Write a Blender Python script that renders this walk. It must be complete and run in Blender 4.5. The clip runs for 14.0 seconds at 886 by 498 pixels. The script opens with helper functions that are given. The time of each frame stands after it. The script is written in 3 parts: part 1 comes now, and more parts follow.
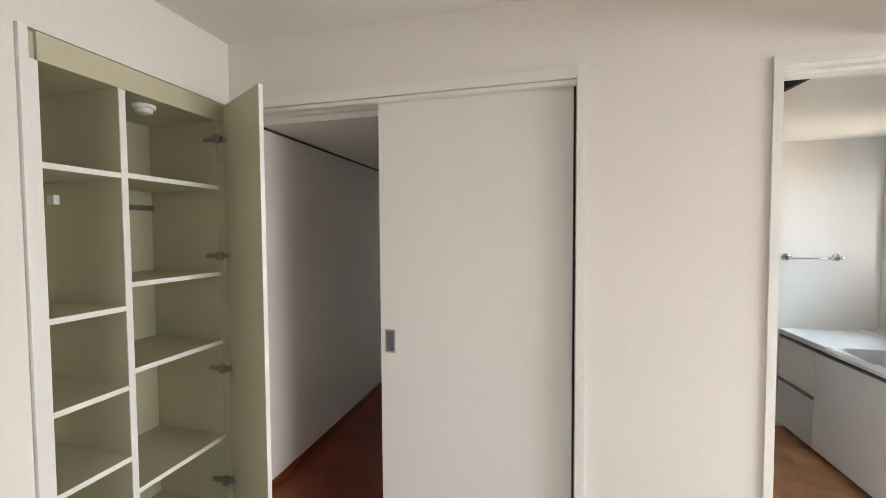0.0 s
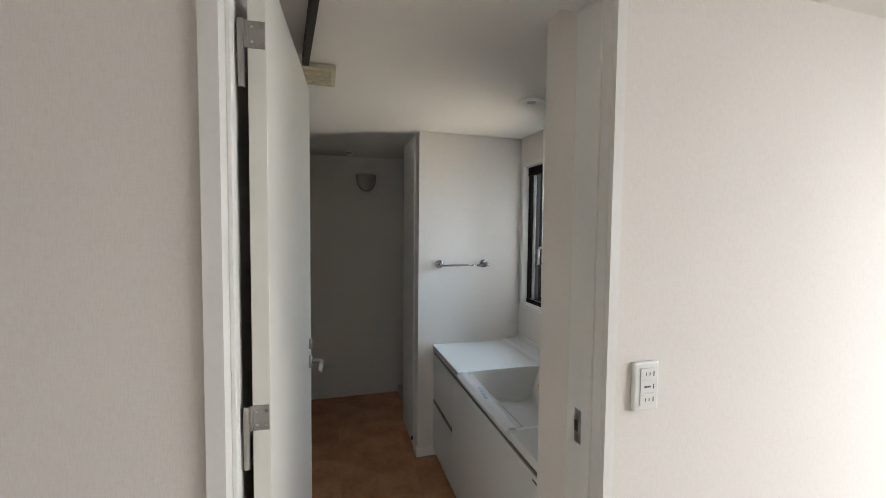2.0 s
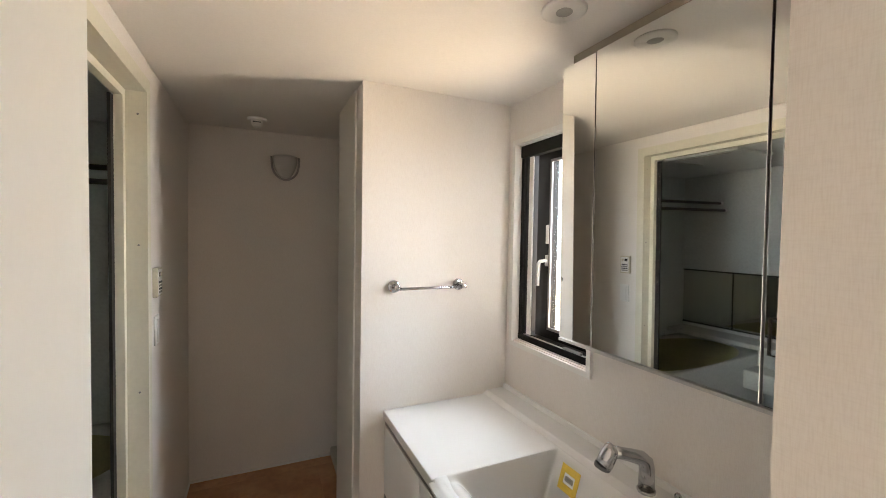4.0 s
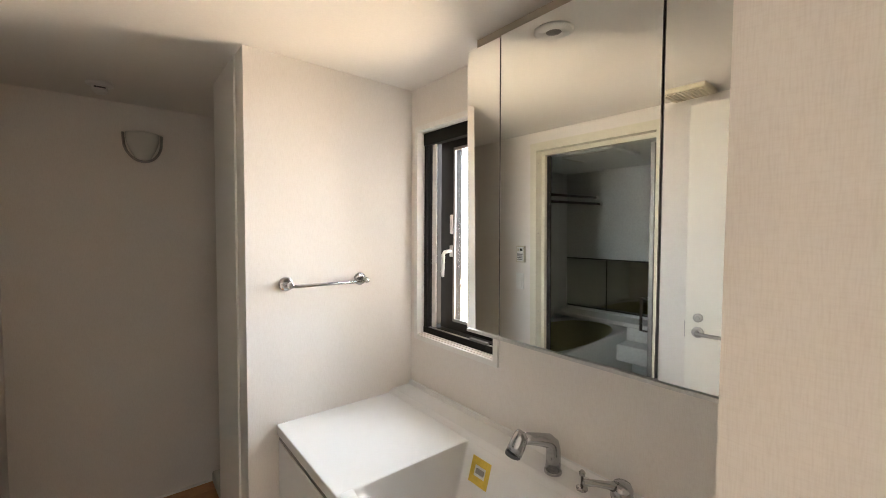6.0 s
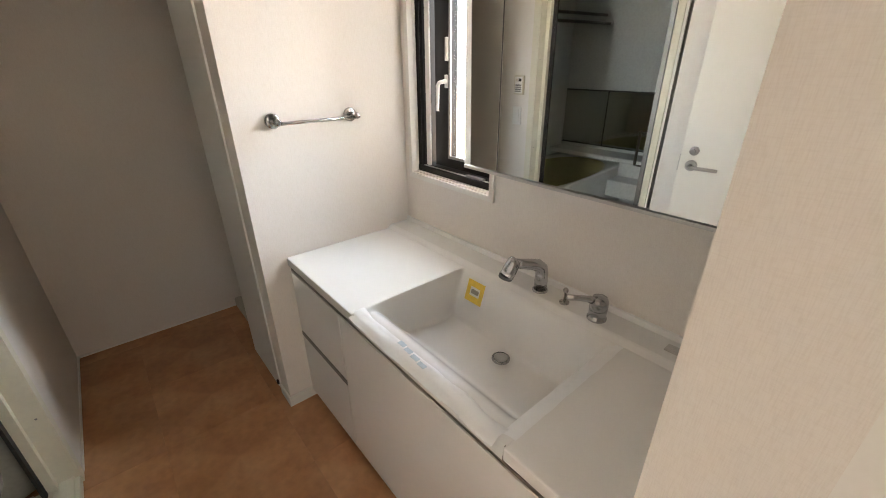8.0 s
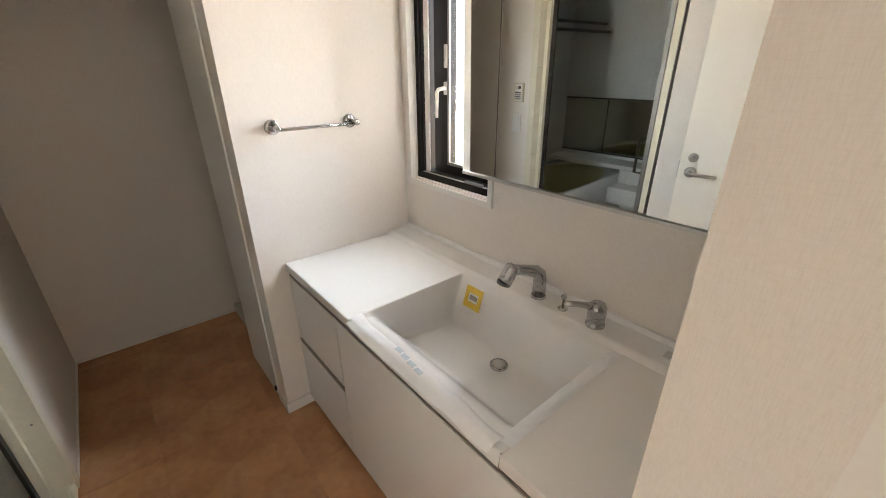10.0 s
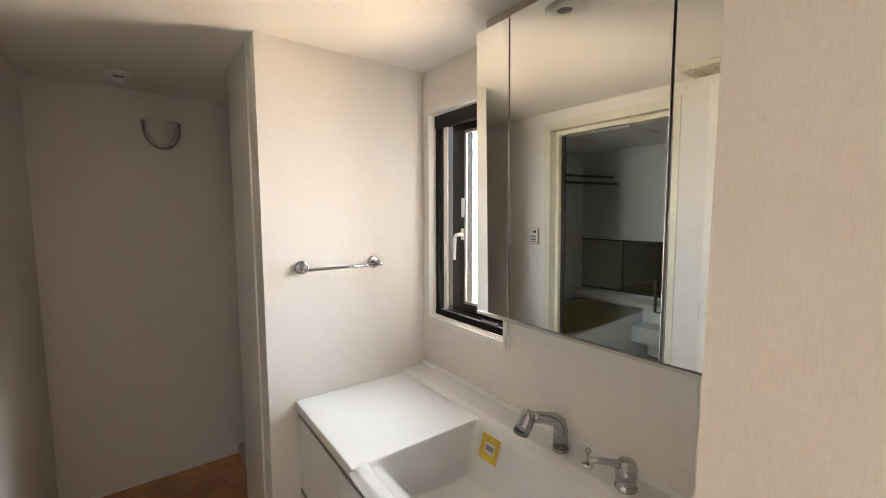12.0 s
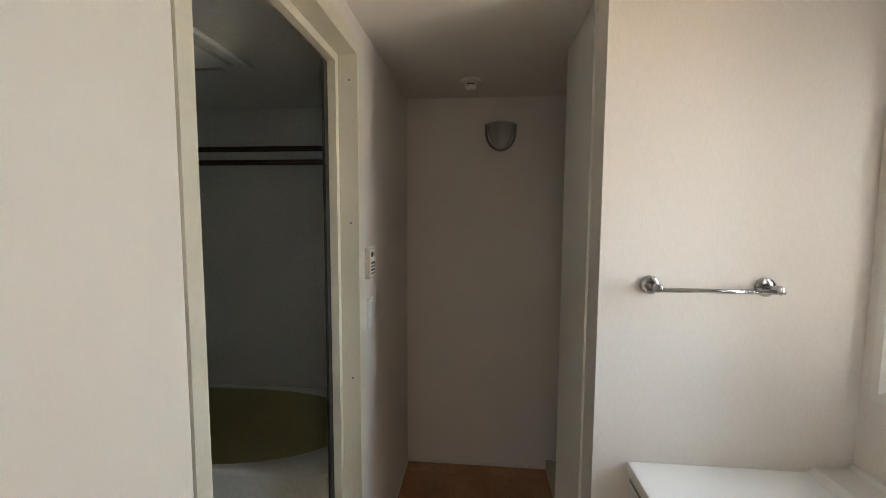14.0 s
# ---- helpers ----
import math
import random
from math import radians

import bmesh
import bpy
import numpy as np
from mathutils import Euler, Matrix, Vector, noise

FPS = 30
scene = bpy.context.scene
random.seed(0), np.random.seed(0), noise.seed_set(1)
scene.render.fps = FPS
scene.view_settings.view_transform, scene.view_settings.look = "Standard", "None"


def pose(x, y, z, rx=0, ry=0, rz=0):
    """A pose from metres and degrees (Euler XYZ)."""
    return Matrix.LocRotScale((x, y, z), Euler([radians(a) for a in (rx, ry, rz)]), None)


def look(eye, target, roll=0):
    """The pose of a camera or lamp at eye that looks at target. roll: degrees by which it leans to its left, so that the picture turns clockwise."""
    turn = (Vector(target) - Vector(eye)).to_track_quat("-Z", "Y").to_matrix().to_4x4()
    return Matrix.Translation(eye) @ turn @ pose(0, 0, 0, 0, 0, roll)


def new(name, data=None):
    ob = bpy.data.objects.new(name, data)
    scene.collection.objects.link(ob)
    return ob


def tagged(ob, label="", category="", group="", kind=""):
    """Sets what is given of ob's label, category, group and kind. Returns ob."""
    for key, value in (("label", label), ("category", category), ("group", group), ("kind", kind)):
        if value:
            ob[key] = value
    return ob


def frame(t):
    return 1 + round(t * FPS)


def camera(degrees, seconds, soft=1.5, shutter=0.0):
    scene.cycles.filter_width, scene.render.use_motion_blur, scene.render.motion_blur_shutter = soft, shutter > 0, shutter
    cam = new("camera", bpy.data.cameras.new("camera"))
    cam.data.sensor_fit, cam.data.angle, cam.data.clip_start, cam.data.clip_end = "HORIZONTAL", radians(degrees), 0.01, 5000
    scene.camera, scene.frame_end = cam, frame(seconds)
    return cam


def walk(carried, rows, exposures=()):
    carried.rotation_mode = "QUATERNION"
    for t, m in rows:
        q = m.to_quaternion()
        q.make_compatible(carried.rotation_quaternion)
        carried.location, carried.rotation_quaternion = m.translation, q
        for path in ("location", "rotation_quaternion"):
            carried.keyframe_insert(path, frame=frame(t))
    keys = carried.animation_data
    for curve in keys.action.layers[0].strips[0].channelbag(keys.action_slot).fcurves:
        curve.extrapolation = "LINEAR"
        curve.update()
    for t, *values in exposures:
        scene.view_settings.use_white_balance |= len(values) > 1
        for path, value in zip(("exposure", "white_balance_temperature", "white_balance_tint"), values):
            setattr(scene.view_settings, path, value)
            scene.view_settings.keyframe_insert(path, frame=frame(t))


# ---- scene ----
cam = camera(95.8, 14.0, 0.9)
PATH = [
    (0, (-0.162, -0.039, 1.477), (-0.657, 1.897, 1.398), -0.35),
    (0.5, (0.191, 0.172, 1.491), (0.095, 2.167, 1.388), 0.6),
    (1, (0.461, 0.403, 1.505), (0.685, 2.388, 1.402), 0.5),
    (1.5, (0.693, 0.678, 1.515), (1.135, 2.626, 1.414), 0.5),
    (2, (0.883, 0.959, 1.517), (1.43, 2.88, 1.414), 0.6),
    (4.5, (1.061, 1.912, 1.5), (2.016, 3.669, 1.45), 0.8),
    (5, (1.062, 1.921, 1.503), (2.17, 3.586, 1.457), 0.6),
    (5.5, (1.079, 1.927, 1.495), (2.292, 3.517, 1.45), 0.5),
    (6, (1.087, 1.935, 1.485), (2.348, 3.486, 1.399), 0.4),
    (6.5, (1.078, 1.945, 1.479), (2.359, 3.469, 1.282), 0.3),
    (7, (1.087, 1.944, 1.47), (2.342, 3.45, 1.075), 0.1),
    (7.5, (1.065, 1.95, 1.477), (2.303, 3.392, 0.851), -0.1),
    (8, (1.075, 1.953, 1.473), (2.249, 3.332, 0.625), -0.3),
    (10.5, (1.084, 1.944, 1.468), (2.265, 3.354, 0.683), -0.2),
    (11, (1.083, 1.943, 1.483), (2.308, 3.417, 0.913), -0.0),
    (11.5, (1.077, 1.929, 1.488), (2.316, 3.462, 1.146), -0.3),
    (12, (1.093, 1.907, 1.496), (2.285, 3.503, 1.315), -0.1),
    (12.5, (1.072, 1.887, 1.486), (2.018, 3.644, 1.358), 0.1),
    (13, (1.043, 1.933, 1.483), (1.588, 3.852, 1.339), 0.3),
    (13.5, (1.069, 2.083, 1.481), (1.205, 4.073, 1.335), 0.4),
    (14, (1.096, 2.3, 1.473), (0.91, 4.285, 1.313), 0.3),
]
WASH_W, ROOM_W, BACK_W, OUT_E = 26, 325, 14, 20.5
EXPOSURES = [(0.0, 0.25, 6080, 10), (1.0, -0.4, 6100, 12), (2.2, -0.62, 5920, 9), (4.3, 0.37, 7030, 16), (12.5, 0.32, 7030, 15), (14.0, -0.1, 6850, 13)]
walk(cam, [(t, look(eye, target, roll)) for t, eye, target, roll in PATH], EXPOSURES)

# ---- world and light ----
world = bpy.data.worlds.new("sky")
scene.world = world
world.use_nodes = True
wt = world.node_tree
sky = wt.nodes.new("ShaderNodeTexSky")
sky.sky_type, sky.sun_disc = "NISHITA", False
sky.sun_elevation, sky.sun_rotation = radians(53), radians(208)
wt.nodes["Background"].inputs["Strength"].default_value = 0.12
wt.links.new(sky.outputs["Color"], wt.nodes["Background"].inputs["Color"])

sun = new("sun", bpy.data.lights.new("sun", "SUN"))
sun.data.energy, sun.data.angle, sun.data.color = 1.2, radians(12), (1.0, 0.95, 0.88)
sun.matrix_world = look((-14, -26, 40), (0, 0, 0))


def sky_lamp(name, eye, target, w, h, watts, colour):
    """Stands in for the open sky's light outside a window."""
    lamp = new(name, bpy.data.lights.new(name, "AREA"))
    lamp.data.shape, lamp.data.size, lamp.data.size_y = "RECTANGLE", w, h
    lamp.data.energy, lamp.data.color = watts, colour
    lamp.matrix_world = look(eye, target)


sky_lamp("sky_light_washroom", (3.4, 3.25, 2.7), (2.2, 3.15, 1.45), 2.2, 2.0, WASH_W, (0.74, 0.89, 1.0))
sky_lamp("sky_light_room", (4.12, 0.4, 1.95), (3.2, 0.4, 1.35), 2.4, 1.8, ROOM_W, (1.0, 0.97, 0.92))
# added fill from behind, through a rear opening that is never in view
sky_lamp("sky_light_rear", (0.2, -4.2, 1.8), (0.2, -2.0, 1.1), 2.6, 1.8, BACK_W, (1.0, 0.97, 0.92))


# ---- materials ----
def base_mat(name, colour, rough=0.6, metal=0.0, spec=0.5):
    m = bpy.data.materials.new(name)
    m.use_nodes = True
    b = m.node_tree.nodes["Principled BSDF"]
    b.inputs["Base Color"].default_value = (*colour, 1)
    b.inputs["Roughness"].default_value = rough
    b.inputs["Metallic"].default_value = metal
    b.inputs["Specular IOR Level"].default_value = spec
    return m


def noise_node(nt, scale, detail=3.0, stretch=(1, 1, 1)):
    tc = nt.nodes.new("ShaderNodeTexCoord")
    mp = nt.nodes.new("ShaderNodeMapping")
    mp.inputs["Scale"].default_value = stretch
    n = nt.nodes.new("ShaderNodeTexNoise")
    n.inputs["Scale"].default_value, n.inputs["Detail"].default_value = scale, detail
    nt.links.new(tc.outputs["Object"], mp.inputs["Vector"])
    nt.links.new(mp.outputs["Vector"], n.inputs["Vector"])
    return n.outputs["Fac"]


def ramp(nt, fac, stops):
    r = nt.nodes.new("ShaderNodeValToRGB")
    els = r.color_ramp.elements
    while len(els) < len(stops):
        els.new(0.5)
    for e, (p, c) in zip(els, stops):
        e.position, e.color = p, (*c, 1)
    nt.links.new(fac, r.inputs["Fac"])
    return r.outputs["Color"]


def mixed(nt, a, b, fac, mode="MULTIPLY"):
    m = nt.nodes.new("ShaderNodeMix")
    m.data_type, m.blend_type = "RGBA", mode
    m.inputs[0].default_value = fac
    nt.links.new(a, m.inputs[6])
    nt.links.new(b, m.inputs[7])
    return m.outputs[2]


def bump(nt, height, strength, dist=0.002):
    b = nt.nodes.new("ShaderNodeBump")
    b.inputs["Strength"].default_value, b.inputs["Distance"].default_value = strength, dist
    nt.links.new(height, b.inputs["Height"])
    nt.links.new(b.outputs["Normal"], nt.nodes["Principled BSDF"].inputs["Normal"])


def surface(name, colour, rough=0.6, vary=0.05, scale=3.0, grain=120.0, grain_bump=0.1, stretch=(1, 1, 1), metal=0.0, grain_vary=0.04):
    """A plain finish with broad unevenness and fine grain."""
    m = base_mat(name, colour, rough, metal)
    nt = m.node_tree
    broad = noise_node(nt, scale, 4)
    fine = noise_node(nt, grain, 2, stretch)
    dark = tuple(c * (1 - vary) for c in colour)
    light = tuple(min(1, c * (1 + vary)) for c in colour)
    a = ramp(nt, broad, [(0.3, dark), (0.7, light)])
    g = ramp(nt, fine, [(0.35, (1 - 2 * grain_vary,) * 3), (0.6, (1, 1, 1))])
    nt.links.new(mixed(nt, a, g, 1.0), nt.nodes["Principled BSDF"].inputs["Base Color"])
    bump(nt, fine, grain_bump)
    return m


def wallpaper(name, colour):
    """Woven-look wallpaper: fine upright fibres crossed by short level ones."""
    m = base_mat(name, colour, 0.85, 0, 0.25)
    nt = m.node_tree
    up = noise_node(nt, 85, 3, (8, 8, 0.6))
    across = noise_node(nt, 85, 3, (0.9, 0.9, 7))
    broad = noise_node(nt, 1.3, 3)
    a = ramp(nt, broad, [(0.3, tuple(c * 0.97 for c in colour)), (0.7, colour)])
    g1 = ramp(nt, up, [(0.30, (0.945, 0.935, 0.925)), (0.58, (1, 1, 1))])
    g2 = ramp(nt, across, [(0.30, (0.965, 0.96, 0.955)), (0.55, (1, 1, 1))])
    nt.links.new(mixed(nt, mixed(nt, a, g1, 1.0), g2, 1.0), nt.nodes["Principled BSDF"].inputs["Base Color"])
    s = nt.nodes.new("ShaderNodeMath")
    nt.links.new(up, s.inputs[0])
    nt.links.new(across, s.inputs[1])
    bump(nt, s.outputs[0], 0.18, 0.0006)
    return m


def vinyl(name):
    """Terracotta-look vinyl tile, cloudy and slightly worn."""
    m = base_mat(name, (0.3, 0.14, 0.06), 0.45)
    nt = m.node_tree
    big = noise_node(nt, 5, 6)
    small = noise_node(nt, 28, 5)
    a = ramp(nt, big, [(0.28, (0.42, 0.20, 0.090)), (0.5, (0.57, 0.29, 0.138)), (0.72, (0.67, 0.375, 0.195))])
    g = ramp(nt, small, [(0.3, (0.86, 0.85, 0.84)), (0.6, (1, 1, 1))])
    info = nt.nodes.new("ShaderNodeObjectInfo")
    tone = ramp(nt, info.outputs["Random"], [(0.0, (0.9, 0.9, 0.9)), (1.0, (1.06, 1.06, 1.06))])
    col = mixed(nt, mixed(nt, a, g, 1.0), tone, 1.0)
    nt.links.new(col, nt.nodes["Principled BSDF"].inputs["Base Color"])
    bump(nt, small, 0.12, 0.001)
    return m


WALL = wallpaper("wallpaper", (0.81, 0.765, 0.718))
CEIL = surface("ceiling_paper", (0.80, 0.765, 0.72), 0.9, 0.015, 2, 160, 0.05, grain_vary=0.012)
TRIM = surface("trim_paint", (0.80, 0.78, 0.74), 0.4, 0.015, 2, 60, 0.03, grain_vary=0.01)
CREAM = surface("cream_resin", (0.72, 0.68, 0.55), 0.45, 0.02, 3, 60, 0.03, grain_vary=0.015)
CLOSET = surface("cream_melamine", (0.54, 0.51, 0.36), 0.5, 0.02, 3, 80, 0.03, grain_vary=0.015)
DOOR = surface("white_door_sheet", (0.80, 0.77, 0.735), 0.5, 0.015, 2, 40, 0.05, (14, 14, 0.5), grain_vary=0.015)
LEAF = surface("ivory_door_sheet", (0.78, 0.75, 0.68), 0.45, 0.012, 2, 60, 0.015, (6, 6, 0.5), grain_vary=0.004)
CABINET = surface("white_cabinet_sheet", (0.80, 0.79, 0.775), 0.3, 0.01, 2, 50, 0.02, grain_vary=0.006)
COUNTER = surface("white_artificial_marble", (0.83, 0.825, 0.815), 0.22, 0.01, 4, 200, 0.01, grain_vary=0.006)
PLASTIC = surface("white_plastic", (0.80, 0.79, 0.76), 0.35, 0.01, 8, 90, 0.01, grain_vary=0.005)
OLDPLASTIC = surface("yellowed_plastic", (0.62, 0.57, 0.44), 0.45, 0.04, 20, 90, 0.02)
BLACK = surface("dark_bronze_aluminium", (0.010, 0.008, 0.007), 0.5, 0.1, 10, 200, 0.03)
BLACK.node_tree.nodes["Principled BSDF"].inputs["Specular IOR Level"].default_value = 0.2
# near-black: paints the shade in gaps and holes, also colours real dark parts
DARK = surface("dark_parts_and_gap_shade", (0.03, 0.025, 0.02), 0.8, 0.1, 10, 100, 0.02)
CHROME = base_mat("chrome", (0.52, 0.52, 0.53), 0.14, 1.0)
BRUSHED = surface("brushed_nickel", (0.42, 0.40, 0.38), 0.35, 0.05, 20, 300, 0.03, metal=1.0)
ALU = surface("aluminium_strip", (0.30, 0.29, 0.28), 0.4, 0.04, 20, 200, 0.02, metal=1.0)
SATIN = surface("satin_silver_rail", (0.62, 0.60, 0.58), 0.38, 0.03, 20, 200, 0.02, metal=0.8)
# filler board: the shade below the ceiling is put into this tan colour
FILLER_SHADED = surface("shaded_filler_board", (0.44, 0.38, 0.30), 0.5, 0.03, 4, 60, 0.03, grain_vary=0.01)
MIRROR = base_mat("mirror", (0.86, 0.88, 0.86), 0.02, 1.0)
DARKMIRROR = base_mat("dim_bath_mirror", (0.66, 0.67, 0.60), 0.06, 1.0)
YELLOW = surface("yellow_sticker", (0.78, 0.55, 0.08), 0.5, 0.04, 40, 100, 0.02)
ORANGE = surface("orange_tape", (0.75, 0.30, 0.05), 0.6, 0.05, 40, 100, 0.02)
INK = surface("grey_ink", (0.12, 0.12, 0.13), 0.6, 0.05, 40, 100, 0.02)
BLUEINK = surface("pale_blue_print", (0.55, 0.65, 0.72), 0.5, 0.03, 40, 100, 0.01)
SCREEN = surface("dark_display", (0.03, 0.035, 0.03), 0.2, 0.05, 40, 100, 0.01)
BATHWALL = surface("bath_panel", (0.72, 0.74, 0.71), 0.35, 0.02, 2, 60, 0.02)
BATHFLOOR = surface("bath_floor_sheet", (0.30, 0.31, 0.31), 0.6, 0.08, 6, 60, 0.2)
TUB = surface("tub_resin", (0.74, 0.74, 0.70), 0.25, 0.02, 3, 60, 0.01)
TUBGREEN = surface("tub_inside_resin", (0.46, 0.43, 0.22), 0.3, 0.03, 3, 60, 0.01)
RODMETAL = surface("dark_bronze_rod", (0.10, 0.08, 0.06), 0.35, 0.08, 20, 200, 0.02, metal=1.0)
PAN = surface("washer_pan_resin", (0.50, 0.49, 0.42), 0.5, 0.06, 10, 100, 0.05)
ROOMFLOOR = surface("tan_room_floor", (0.52, 0.46, 0.38), 0.6, 0.08, 4, 14, 0.05, (10, 0.6, 1))
HALLWOOD = surface("red_brown_hall_wood", (0.20, 0.045, 0.018), 0.35, 0.2, 4, 14, 0.05, (10, 0.6, 1), grain_vary=0.1)
VINYL = vinyl("terracotta_vinyl")
FILM = base_mat("protective_film", (0.88, 0.89, 0.90), 0.3)
fb = FILM.node_tree.nodes["Principled BSDF"]
fb.inputs["Alpha"].default_value = 0.95
bump(FILM.node_tree, noise_node(FILM.node_tree, 40, 3), 0.5, 0.004)

GLASS = bpy.data.materials.new("frosted_glass")
GLASS.use_nodes = True
gn = GLASS.node_tree.nodes["Principled BSDF"]
gn.inputs["Base Color"].default_value = (0.95, 0.96, 0.96, 1)
gn.inputs["Roughness"].default_value = 0.25
gn.inputs["Transmission Weight"].default_value = 1.0
gn.inputs["IOR"].default_value = 1.1

SHADE = base_mat("opal_glass", (0.86, 0.84, 0.80), 0.25)

OUT = bpy.data.materials.new("bright_outside")
OUT.use_nodes = True
on = OUT.node_tree
on.nodes.remove(on.nodes["Principled BSDF"])
em = on.nodes.new("ShaderNodeEmission")
tc = on.nodes.new("ShaderNodeTexCoord")
sp = on.nodes.new("ShaderNodeSeparateXYZ")
on.links.new(tc.outputs["Object"], sp.inputs["Vector"])
mr = on.nodes.new("ShaderNodeMapRange")
mr.inputs["From Min"].default_value, mr.inputs["From Max"].default_value = -1.0, 4.0
on.links.new(sp.outputs["Z"], mr.inputs["Value"])
on.links.new(ramp(on, mr.outputs["Result"], [(0.0, (0.62, 0.50, 0.36)), (0.40, (0.80, 0.68, 0.50)), (0.46, (0.74, 0.88, 1.0)), (1.0, (0.74, 0.89, 1.0))]), em.inputs["Color"])
em.inputs["Strength"].default_value = OUT_E
on.links.new(em.outputs["Emission"], on.nodes["Material Output"].inputs["Surface"])

# ---- building helpers ----
ORIGIN = {}


def thing(name, at, label, category, group=""):
    ob = new(name)
    ob.location = at
    ob.empty_display_size = 0.05
    ORIGIN[ob.name] = Vector(at)
    return tagged(ob, label, category, group)


def part(name, bm, material, parent=None, label="", smooth=False):
    """Links a bmesh in world metres as one mesh object, under a thing or a part."""
    bmesh.ops.recalc_face_normals(bm, faces=bm.faces)
    me = bpy.data.meshes.new(name)
    off = ORIGIN[parent.name] if parent else Vector((0, 0, 0))
    bmesh.ops.translate(bm, verts=bm.verts, vec=-off)
    for f in bm.faces:
        f.smooth = smooth
    bm.to_mesh(me)
    bm.free()
    me.materials.append(material)
    ob = new(name, me)
    ORIGIN[ob.name] = off
    if parent:
        ob.parent = parent
    return tagged(ob, label)


def add_box(bm, x0, x1, y0, y1, z0, z1, bevel=0.0):
    r = bmesh.ops.create_cube(bm, size=1.0)
    vs = r["verts"]
    bmesh.ops.scale(bm, verts=vs, vec=(abs(x1 - x0), abs(y1 - y0), abs(z1 - z0)))
    bmesh.ops.translate(bm, verts=vs, vec=((x0 + x1) / 2, (y0 + y1) / 2, (z0 + z1) / 2))
    if bevel:
        es = list({e for v in vs for e in v.link_edges})
        bmesh.ops.bevel(bm, geom=es, offset=bevel, segments=2, affect="EDGES", profile=0.5)
    return bm


def box(x0, x1, y0, y1, z0, z1, bevel=0.0):
    return add_box(bmesh.new(), x0, x1, y0, y1, z0, z1, bevel)


def blocks(rows, bevel=0.0):
    bm = bmesh.new()
    for r in rows:
        add_box(bm, *r, bevel)
    return bm


def tube(points, radii, n=20, caps=True):
    """A round bar along points, with a radius at each."""
    bm = bmesh.new()
    pts = [Vector(p) for p in points]
    if not isinstance(radii, (list, tuple)):
        radii = [radii] * len(pts)
    rings, side = [], None
    for i, p in enumerate(pts):
        d = (pts[min(i + 1, len(pts) - 1)] - pts[max(i - 1, 0)]).normalized()
        if side is None:
            side = d.orthogonal().normalized()
        side = (side - d * side.dot(d)).normalized()
        up = d.cross(side)
        rings.append([bm.verts.new(p + (side * math.cos(a) + up * math.sin(a)) * radii[i]) for a in (2 * math.pi * k / n for k in range(n))])
    for a, b in zip(rings, rings[1:]):
        for k in range(n):
            bm.faces.new((a[k], a[(k + 1) % n], b[(k + 1) % n], b[k]))
    if caps:
        bm.faces.new(rings[0][::-1])
        bm.faces.new(rings[-1])
    return bm


def lathe(at, axis, profile, n=28):
    """Turned shape: profile of (distance along axis, radius) from at."""
    axis = Vector(axis).normalized()
    return tube([Vector(at) + axis * d for d, _ in profile], [max(r, 0.0004) for _, r in profile], n)


def arc(c, r, a0, a1, n, plane="xz"):
    out = []
    for k in range(n + 1):
        a = radians(a0 + (a1 - a0) * k / n)
        u, v = r * math.cos(a), r * math.sin(a)
        out.append((c[0] + u, c[1], c[2] + v) if plane == "xz" else (c[0] + u, c[1] + v, c[2]) if plane == "xy" else (c[0], c[1] + u, c[2] + v))
    return out


def setting(name, bm, material, label):
    return tagged(part(name, bm, material), label, name.split("_")[0], kind="structure")


def ring_yz(x0, x1, y0, y1, z0, z1, w, wb=None):
    """Rectangular frame lying in the y-z plane."""
    wb = w if wb is None else wb
    return blocks([(x0, x1, y0, y0 + w, z0, z1), (x0, x1, y1 - w, y1, z0, z1), (x0, x1, y0 + w, y1 - w, z1 - w, z1), (x0, x1, y0 + w, y1 - w, z0, z0 + wb)])


# ---- large structure ----
CW, CR, CH = 2.135, 2.475, 2.075
# last block runs on outdoors, unseen, to keep the room's lamp off the washroom window
setting("wall_front", blocks([
    (-1.90, -1.70, 1.76, 1.88, 0, 2.5), (-1.70, -0.025, 1.76, 1.88, 2.125, 2.5), (-0.025, 0.68, 1.76, 1.88, 0, 2.5),
    (0.68, 1.53, 1.76, 1.88, 2.115, 2.5), (1.53, 4.6, 1.76, 1.88, 0, 2.5)]), WALL, "white woven-look papered wall with two doorways, extended unseen outside to block lamp light")
setting("wall_jamb", box(1.512, 2.16, 1.902, 2.055, 0, CW), WALL, "short papered wall beside the vanity")
setting("wall_left", blocks([
    (0.57, 0.672, 1.88, 2.835, 0, CW), (0.57, 0.672, 2.835, 3.692, 2.062, CW), (0.57, 0.672, 3.692, 4.59, 0, CW)]), WALL, "white papered washroom wall with the bath doorway")
setting("wall_niche", box(0.57, 2.30, 4.59, 4.70, 0, CW), WALL, "white papered wall at the end of the laundry niche")
setting("wall_towel", box(1.44, 2.16, 3.49, 4.0, 0, CW), WALL, "white papered wall carrying the towel bar")
WY0, WY1, WZ0, WZ1 = 2.945, 3.43, 1.015, 1.935
setting("wall_window", blocks([
    (2.16, 2.30, 1.88, WY0, 0, CW), (2.16, 2.30, WY1, 4.59, 0, CW), (2.16, 2.30, WY0, WY1, 0, WZ0), (2.16, 2.30, WY0, WY1, WZ1, CW)]), WALL, "white papered wall with a small window above the vanity")
setting("ceiling_washroom", box(0.57, 2.30, 1.88, 4.70, CW, CW + 0.1), CEIL, "plain white papered washroom ceiling")
